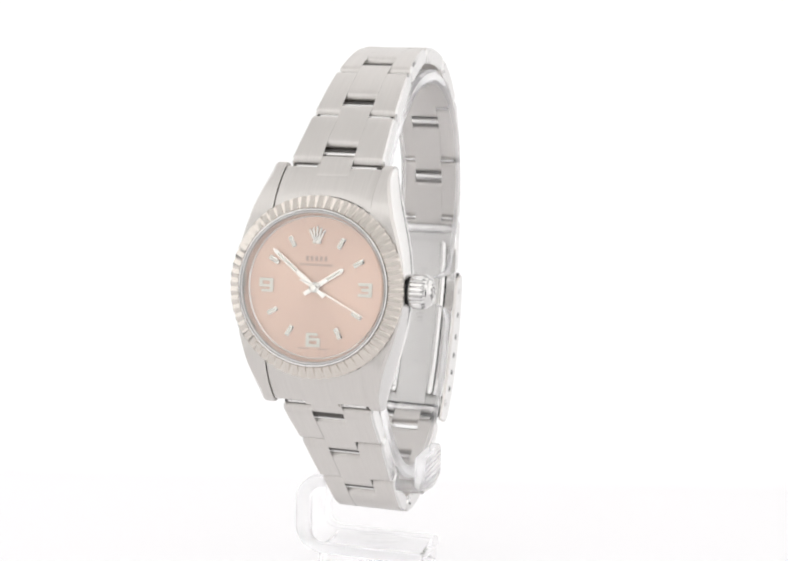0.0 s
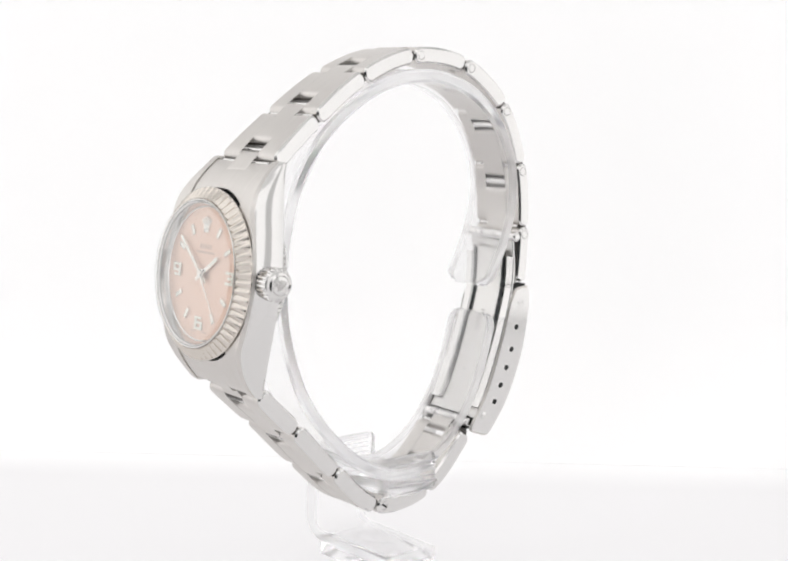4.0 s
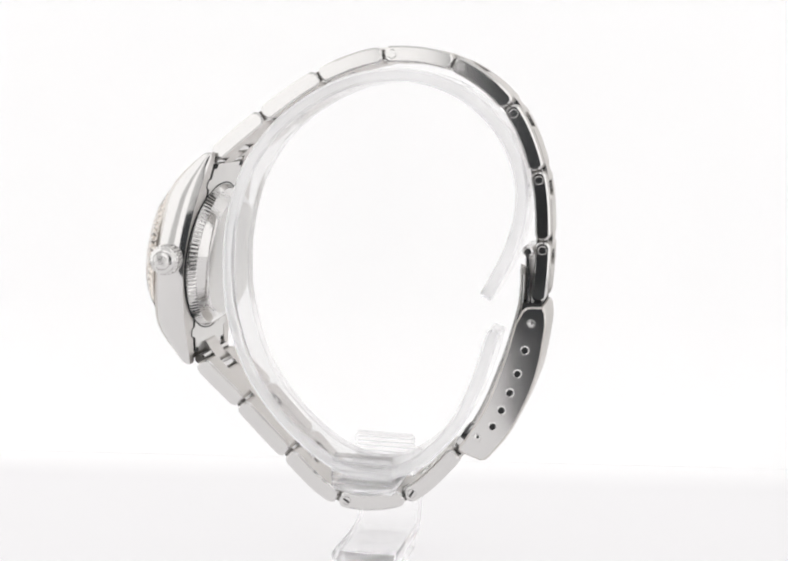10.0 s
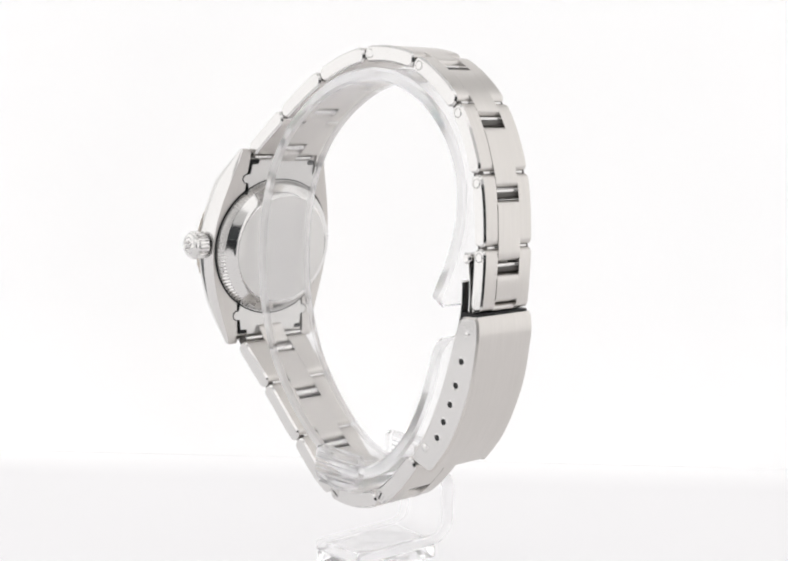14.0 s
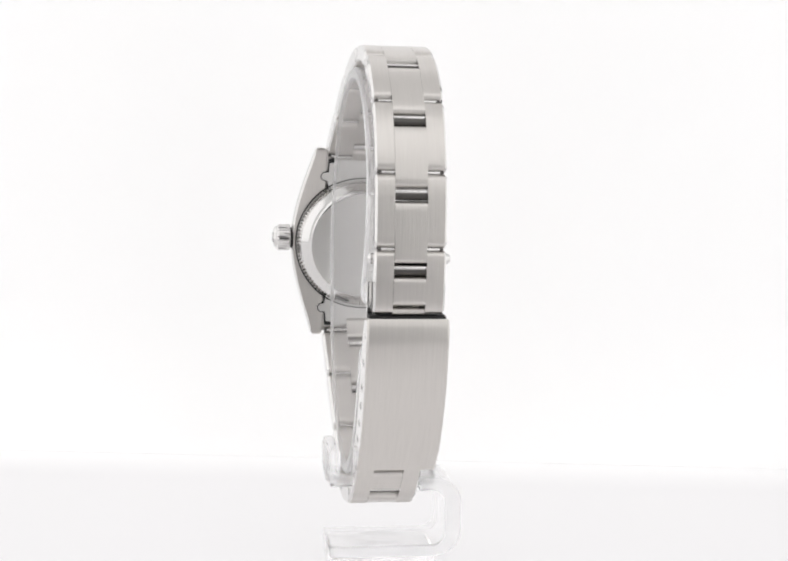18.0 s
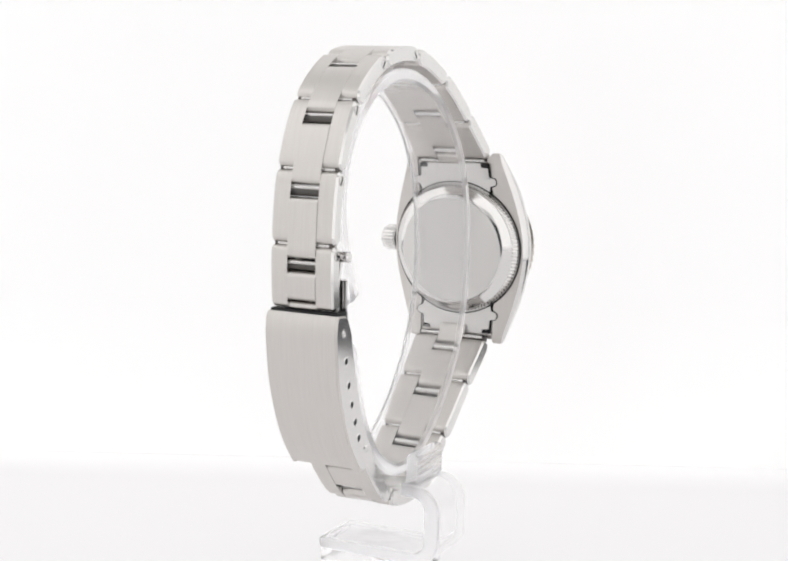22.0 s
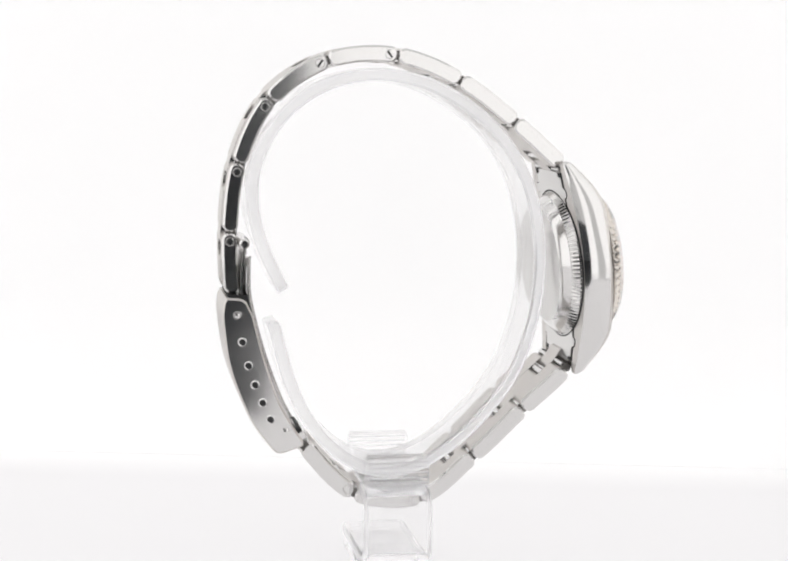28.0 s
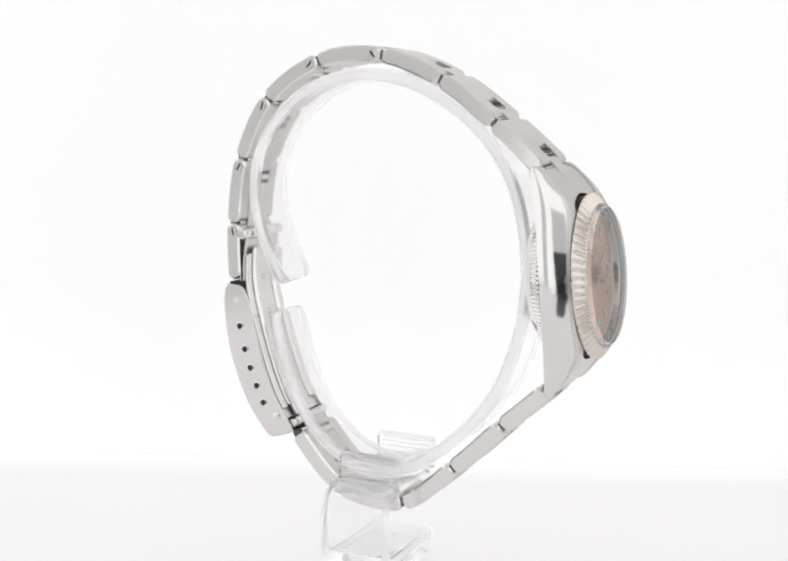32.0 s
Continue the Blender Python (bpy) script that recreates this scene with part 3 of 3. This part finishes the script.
def end_links():
    """The pieces that fill the space between the lugs: a broad plate whose middle reaches further out."""
    for s in (1, -1):
        end = 17.3 if s > 0 else 17.0
        for xa, xb, lift, stretch in ((-7.25, -2.603, 0.0, 0.0), (-2.6, 2.6, 0.01, 0.5), (2.603, 7.25, 0.0, 0.0)):
            bm = bmesh.new()
            grid = []
            for i in range(9):
                x = xa + (xb - xa) * i / 8
                near, far = math.sqrt(13.12 ** 2 - x * x), end + stretch
                col = []
                for k in range(9):
                    u = near + (far - near) * k / 8
                    soft = 0.1 if abs(x) > 7.2 or k in (0, 8) else 0.0
                    col.append((x, s * u, case_top(s * u) - 0.12 + lift - soft))
                grid.append(col)
            top = [[bm.verts.new(p) for p in col] for col in grid]
            low = [[bm.verts.new((x, u, case_low(abs(u)) + 0.4)) for x, u, n in col] for col in grid]
            for i in range(8):
                for k in range(8):
                    bm.faces.new((top[i][k], top[i + 1][k], top[i + 1][k + 1], top[i][k + 1]))
                    bm.faces.new((low[i][k], low[i][k + 1], low[i + 1][k + 1], low[i + 1][k]))
                for k in (0, 8):
                    bm.faces.new((top[i][k], low[i][k], low[i + 1][k], top[i + 1][k]))
                    bm.faces.new((top[k][i], low[k][i], low[k][i + 1], top[k][i + 1]))
            part("end_link", bm, [BRUSHED, POLISHED], watch, "", HEAD)
        # flat back plate with round ears that bite into the lugs, a larger black sheet round it for the gap's shade
        ear = lambda r: [(7.35 + r * math.cos(radians(a)), 12.55 + r * math.sin(radians(a))) for a in range(-80, 101, 20)]
        plate = [(0.0, 9.4), (6.5, 9.4), (6.9, 11.6), (7.1, 11.8)] + ear(0.75) + [(6.75, 13.4), (6.6, 15.1), (5.3, 15.2), (5.2, 16.0), (0.0, 16.0)]
        shade = [(0.0, 9.2), (6.7, 9.2), (7.1, 11.4), (7.3, 11.6)] + ear(0.93) + [(6.95, 13.55), (6.85, 15.9), (0.0, 15.9)]
        for name, half, mat, lift in (("end_link_back", plate, SATIN, 0.14), ("end_link_shade", shade, DARK, 0.05)):
            loop = half + [(-x, u) for x, u in reversed(half) if x > 0]
            bm = bmesh.new()
            rows = [[bm.verts.new((x, s * u, case_low(u) + d)) for x, u in loop] for d in (-lift, 1.2)]
            for a in range(len(loop)):
                c = (a + 1) % len(loop)
                bm.faces.new((rows[0][a], rows[0][c], rows[1][c], rows[1][a]))
            for r in rows:
                bm.faces.new(r)
            part(name, bm, mat, watch, "", HEAD)


def bezel():
    teeth, sub = 60, 6
    def wave(k, i):
        ph = abs((i % sub) / sub * 2 - 1)          # sharp ridges, flat valleys between
        d = -0.3 * (1 - ph)
        return (d * 0.8, d * 1.1) if k == 4 else (d * 0.7, d * 0.6) if k == 3 else (d * 0.5, 0) if k == 2 else (0, 0)
    bm = bmesh.new()
    lathe(bm, [(12.82, 0.24), (13.08, 0.36), (13.17, 0.54), (12.95, 0.85), (11.5, 1.98), (11.33, 2.04), (11.2, 1.95), (11.15, 0.2)], teeth * sub, 0, wave)
    part("bezel", bm, GOLD, watch, "fluted white gold bezel", HEAD, 18)
    # black wall put where the bezel's overhang is in shade
    bm = bmesh.new()
    lathe(bm, [(12.66, -2.2), (12.66, -0.02), (12.8, 0.16), (12.8, 0.34)], 96)
    part("bezel_shade_ring", bm, DARK, watch, "black ring that stands for the shade under the bezel", HEAD)
    bm = bmesh.new()
    lathe(bm, [(11.2, 1.6), (11.17, 2.12), (11.12, 2.18), (11.0, 2.18), (10.97, 2.1)], 96, 2)
    lathe(bm, [(10.97, 2.1), (10.88, 2.06)], 96, 1)
    lathe(bm, [(10.88, 2.06), (10.66, 1.9)], 96, 0)
    lathe(bm, [(10.66, 1.9), (10.58, 1.72)], 96, 1)
    lathe(bm, [(10.58, 1.72), (10.5, 1.6), (10.28, 0.85), (10.2, 0.65), (10.05, 0.53)], 96, 2)
    part("rehaut", bm, [REHAUT, GASKET, POLISHED], watch, "polished steel ring round the dial", HEAD, 18)
    bm = bmesh.new()
    lathe(bm, [(10.95, 1.9), (10.93, 2.5), (10.75, 2.7), (10.6, 2.74), (7, 2.75), (0, 2.76)], 96)
    ob = part("crystal", bm, CRYSTAL, watch, "clear flat watch crystal", HEAD, 9)
    ob.visible_shadow = False


def dial():
    Z = 0.5
    bm = bmesh.new()
    lathe(bm, [(10.2, Z - 0.3), (10.2, Z), (5, Z), (0.3, Z)], 96)
    face = part("dial", bm, DIAL, watch, "salmon pink sunburst dial", FACE)
    # applied numerals: squared figures of broad strokes with a pale inlay
    bars = {"3": ((-1.05, 1.1, 0.52, 1.04), (-0.5, 1.1, -0.26, 0.26), (-1.05, 1.1, -1.04, -0.52), (0.5, 1.12, -0.98, 0.98)),
            "9": ((-1.1, 1.1, 0.56, 1.04), (-1.1, 1.1, -0.34, 0.14), (-1.12, -0.52, -0.28, 0.98), (-0.75, 1.1, -1.04, -0.58), (0.5, 1.12, -0.98, 0.98)),
            "6": ((-1.1, 1.1, -1.04, -0.56), (-1.1, 1.1, -0.14, 0.34), (0.52, 1.12, -0.98, 0.28), (-1.1, 0.75, 0.58, 1.04), (-1.12, -0.5, -0.98, 0.98))}
    for n, a in (("3", 90), ("6", 180), ("9", 270)):
        r = 7.45 if n != "6" else 7.5
        bm = bmesh.new()
        for k, (x0, x1, y0, y1) in enumerate(bars[n]):
            block(bm, x0, x1, y0, y1, 0.0, 0.22 + 0.003 * k, 0.11)
        ob = part("numeral", bm, MARK, face, "applied silver numeral " + n, Matrix.Translation((r * math.sin(radians(a)) * MM, r * math.cos(radians(a)) * MM, Z * MM)))
        bm = bmesh.new()
        for k, (x0, x1, y0, y1) in enumerate(bars[n]):
            block(bm, x0 + 0.04, x1 - 0.04, y0 + 0.04, y1 - 0.04, 0.2, 0.245 + 0.002 * k, 0.03)
        part("inlay", bm, LUME, ob)
    # batons, with a pale inlay
    for h in (1, 2, 4, 5, 7, 8, 10, 11):
        bm = bmesh.new()
        block(bm, -0.35, 0.35, 6.5, 8.2, Z, Z + 0.24, 0.06)
        mk = part("hour_marker", bm, MARK, face, "applied silver baton marker", pose(0, 0, 0, 0, 0, -30 * h))
        bm = bmesh.new()
        block(bm, -0.19, 0.19, 6.7, 8.0, Z + 0.2, Z + 0.265, 0)
        part("inlay", bm, LUME, mk)
    # emblem at twelve: five tapering prongs on an oval foot
    bm = bmesh.new()
    for k in range(-2, 3):
        before = set(bm.verts)
        block(bm, -0.15, 0.15, 0.0, 1.5 - 0.12 * abs(k), Z, Z + 0.24, 0.05)
        rod(bm, (0, 1.55 - 0.12 * abs(k), Z), (0, 1.55 - 0.12 * abs(k), Z + 0.26), 0.17, 10)
        t = Matrix.Translation((0.2 * k, 6.65, 0)) @ pose(0, 0, 0, 0, 0, -13 * k) @ Matrix.Diagonal((1, 1.2, 1, 1))
        for v in set(bm.verts) - before:
            v.co = t @ v.co
    block(bm, -0.66, 0.66, 6.2, 6.7, Z, Z + 0.24, 0.15)
    part("emblem", bm, MARK, face, "small applied silver emblem")
    # minute ticks
    for k in range(60):
        if k % 5 == 0:
            continue
        bm = bmesh.new()
        block(bm, -0.035, 0.035, 9.2, 9.95, Z, Z + 0.006, 0)
        part("minute_tick", bm, PRINT, face, "", pose(0, 0, 0, 0, 0, -6 * k))
    # printed lines, as plain bars
    for y, w, t in ((4.1, 1.75, 0.36), (3.2, 2.55, 0.2)):
        n = 5 if t > 0.3 else 14
        for k in range(n):
            x = -w + 2 * w * (k + 0.5) / n
            bm = bmesh.new()
            hw = w / n * 0.62
            block(bm, x - hw, x + hw, y - t, y + t, Z, Z + 0.006, 0)
            part("printed_bar", bm, PRINT, face)
    for x in (-1.5, 1.5):
        bm = bmesh.new()
        block(bm, x - 0.8, x + 0.8, -8.85, -8.68, Z, Z + 0.006, 0)
        part("printed_bar", bm, PRINT, face)


def pointer(name, length, tail, w0, w1, z, inlay, label):
    bm = bmesh.new()
    vs = []
    for y, w in ((-tail, w0 * 0.8), (0, w0), (length * 0.92, w1), (length, w1 * 0.35)):
        vs.append((y, w))
    top = [[bm.verts.new((sx * w, y, z + dz)) for dz in (0, 0.12)] for sx in (-1, 1) for y, w in (vs if sx < 0 else vs[::-1])]
    n = len(top)
    for i in range(n):
        bm.faces.new((top[i][0], top[(i + 1) % n][0], top[(i + 1) % n][1], top[i][1]))
    bm.faces.new([t[0] for t in top])
    bm.faces.new([t[1] for t in top])
    hub = 0.75 if inlay else 0.5
    lathe(bm, [(0, z + 0.2), (hub * 0.8, z + 0.2), (hub, z + 0.1), (hub, z - 0.02)], 32)
    ob = part(name, bm, MARK, watch, label)
    if inlay:
        bm = bmesh.new()
        block(bm, -w1 * 0.5, w1 * 0.5, length * 0.42, length * 0.88, z + 0.1, z + 0.15, 0)
        part("inlay", bm, LUME, ob)
    return ob


def winding_crown():
    knurl = 24
    def wave(k, i):
        return (-0.2 if (i % 6) in (0, 1) and k in (2, 3) else 0, 0)
    bm = bmesh.new()
    lathe(bm, [(0, 0), (2.2, 0), (2.48, 0.3), (2.48, 2.1), (2.25, 2.4), (2.12, 2.5), (2.05, 2.75), (1.8, 3.0), (1.5, 3.12), (1.38, 3.0), (0.9, 3.1), (0, 3.18)], knurl * 6, 0, wave)
    m = HEAD @ Matrix.Translation((13.5 * MM, 0.3 * MM, -2.3 * MM)) @ pose(0, 0, 0, 0, 90, 0)
    crown = part("winding_crown", bm, POLISHED, watch, "fluted polished steel winding crown", m)
    bm = bmesh.new()
    for k in range(-2, 3):
        before = set(bm.verts)
        block(bm, -0.09, 0.09, 0.0, 1.35 - 0.06 * abs(k), 3.0, 3.34, 0.04)
        t = Matrix.Translation((0.16 * k, -0.5, 0)) @ pose(0, 0, 0, 0, 0, -13 * k)
        for v in set(bm.verts) - before:
            v.co = t @ v.co
    block(bm, -0.48, 0.48, -0.82, -0.55, 3.0, 3.34, 0.1)
    part("emblem", bm, POLISHED, crown)
    bm = bmesh.new()
    lathe(bm, [(1.36, 3.03), (1.0, 3.12), (0, 3.2)], 40)
    part("crown_face", bm, POLISHED, crown)


def case_back():
    teeth = 110
    def wave(k, i):
        return (-0.18 if i % 4 in (0, 1) else 0.0, 0.12 if i % 4 in (0, 1) else 0.0) if k in (1, 2) else (0, 0)
    bm = bmesh.new()
    lathe(bm, [(12.25, -4.9), (12.4, -5.3), (11.75, -6.5), (11.6, -6.55)], teeth * 4, 0, wave)
    lathe(bm, [(11.6, -6.55), (11.35, -6.75), (10.6, -7.5), (10.2, -7.78), (9.9, -7.92), (9.75, -7.95)], 96, 0)
    lathe(bm, [(9.75, -7.95), (5, -8.02), (0, -8.04)], 96, 1)
    part("case_back", bm, [POLISHED, SATIN], watch, "screwed steel case back with a knurled rim", HEAD, 25)
    # raised black washer, coloured as the shade round the case back
    bm = bmesh.new()
    lathe(bm, [(12.66, 0.2), (12.65, -0.17), (12.4, -0.17)], 96, 0, lambda k, i: (0, case_low(12.5 * math.cos(2 * math.pi * i / 96))))
    part("back_shade_ring", bm, DARK, watch, "black ring that stands for the shade round the case back", HEAD)


case_body()
end_links()
bezel()
dial()
hour = pointer("hour_hand", 5.0, 1.9, 0.34, 0.34, 0.75, True, "silver baton hour pointer")
minute = pointer("minute_hand", 8.3, 2.0, 0.34, 0.30, 1.0, True, "silver baton minute pointer")
second = pointer("second_hand", 8.6, 2.4, 0.13, 0.07, 1.25, False, "thin silver seconds pointer")
winding_crown()
case_back()
bracelet()
clasp()

# ---- the display stand ----
stand = tagged(new("display_stand"), "clear acrylic display stand with an open ring inside the watch bracelet", "watch stand")


def build_stand():
    ring = Track([(15.2, 44.6), (17.4, 47.3), (21.2, 55.0), (22.9, 62.0), (22.2, 68.8), (18.4, 75.6), (12.0, 80.6), (3.2, 82.8), (-6.8, 81.0), (-16.4, 74.9), (-22.4, 66.8),
                  (-25.1, 57.5), (-25.5, 48.5), (-24.3, 40.6), (-20.9, 32.0), (-14.6, 24.2), (-7.0, 18.6), (0.5, 17.0), (7.2, 19.6), (12.7, 25.2), (16.5, 32.8), (19.2, 42.3), (19.6, 44.7)], 1)
    end = ring.node[-2]
    line = ring.capsule(0.0, end, 2.1, 0, 0.6, 230)

    def reach(y, z, w, r=2.4):
        """Half width of the strip, rounded towards both ends."""
        l = ring.near(y, z)
        d = min(max(0.0, min(l, end - l)), r)
        return w - r + math.sqrt(r * r - (r - d) ** 2)

    bm = bmesh.new()
    prism(bm, line, lambda y, z: 0.75 - reach(y, z, 5.35), lambda y, z: 0.75 + reach(y, z, 5.35), 0.45, 1, 0)
    ob = part("ring", bm, [ACRYLIC, SAWN], stand, "open clear acrylic ring")
    ob.visible_shadow = False
    # saddle under the ring: a shallow trough with an upright plate at each end
    bm = bmesh.new()
    block(bm, -9.0, 8.6, -6.0, 4.0, 14.4, 15.7, 0.3)
    ob = part("saddle", bm, [ACRYLIC, SAWN], stand)
    ob.visible_shadow = False
    for x0, x1 in ((7.0, 8.9), (-9.0, -7.1)):
        bm = bmesh.new()
        low = [(-6.4 + 10.6 * i / 12, 15.4 - 1.3 * math.sin(math.pi * i / 12)) for i in range(13)]
        prism(bm, low + [(4.2, 20.0), (3.8, 20.7), (-6.0, 20.7), (-6.4, 20.0)], x0, x1, 0.3, 0, 0)
        ob = part("saddle_plate", bm, [ACRYLIC, SAWN], stand)
        ob.visible_shadow = False
        # thin bars shaped as the lines of inner reflection in the plate
        for z in (16.1, 17.0, 17.9, 18.7, 19.5):
            bm = bmesh.new()
            k = 8.85 if x0 > 0 else -9.15
            block(bm, k, k + 0.2, -6.1, 3.9, z, z + 0.28, 0.08)
            ob = part("saddle_reflection_line", bm, [SAWN], stand)
            ob.visible_shadow = False
    # post and foot, bent from one strip, on a lower plate
    arc = lambda cx, cz, r, a0, a1: [(cx + r * math.cos(radians(a0 + (a1 - a0) * k / 8)), cz + r * math.sin(radians(a0 + (a1 - a0) * k / 8))) for k in range(9)]
    strip = [(-6.5, 15.9)] + arc(-9.2, 11.4, 4.5, 90, 180) + arc(-9.2, 6.8, 4.5, 180, 270) + [(8.3, 2.3), (8.7, 2.7), (8.7, 3.9), (8.3, 4.3)]
    strip += arc(-8.7, 6.4, 2.1, 270, 180) + arc(-8.7, 11.6, 2.1, 180, 90) + [(-6.5, 13.7)]
    bm = bmesh.new()
    prism(bm, strip, -6.1, 4.9, 0.3, 1, 0)
    for v in bm.verts:                # the outline was drawn in (x, z)
        v.co = Vector((v.co.y, v.co.x, v.co.z))
    ob = part("foot", bm, [ACRYLIC, SAWN], stand, "bent clear acrylic foot")
    ob.visible_shadow = False
    bm = bmesh.new()
    block(bm, -9.5, 8.5, -5.9, 4.7, 0.02, 2.25, 0.3)
    ob = part("base_plate", bm, [ACRYLIC, SAWN], stand, "clear plate under the foot")
    ob.visible_shadow = False
    bm = bmesh.new()
    lathe(bm, [(0, 4.32), (3.0, 4.32), (3.3, 4.45), (3.6, 4.32)], 40)
    for v in bm.verts:
        v.co.x = v.co.x * 1.15 - 0.5
    ob = part("oval_mark", bm, [ACRYLIC, SAWN], stand)
    ob.visible_shadow = False


build_stand()


# ---- what moves ----
TURN_START, TURN_RATE = 15.671, 8.6611
SECOND_START, SECOND_RATE = 116.7, 6.0


def turned(t):
    ease = 0.7 * max(0.0, 1 - t / 0.6)     # the turntable is a touch ahead in the first moments
    return pose(0, 0, 0, 0, 0, -(TURN_START + TURN_RATE * t + ease)) @ Matrix.Translation((0.00049, 0, 0))


def motions():
    steps = [0.0, 0.2, 0.4, 0.6, 0.8] + [i * 0.5 for i in range(2, 65)]
    walk(watch, [(t, turned(t)) for t in steps])
    walk(stand, [(t, turned(t)) for t in steps])
    walk(second, [(t, FACE @ pose(0, 0, 0, 0, 0, -(SECOND_START + SECOND_RATE * t))) for t in steps])
    walk(minute, [(t, FACE @ pose(0, 0, 0, 0, 0, 50.9 - 0.1 * t)) for t in (0.0, 16.0, 32.0)])
    walk(hour, [(t, FACE @ pose(0, 0, 0, 0, 0, -56.4 - t / 120)) for t in (0.0, 16.0, 32.0)])


motions()
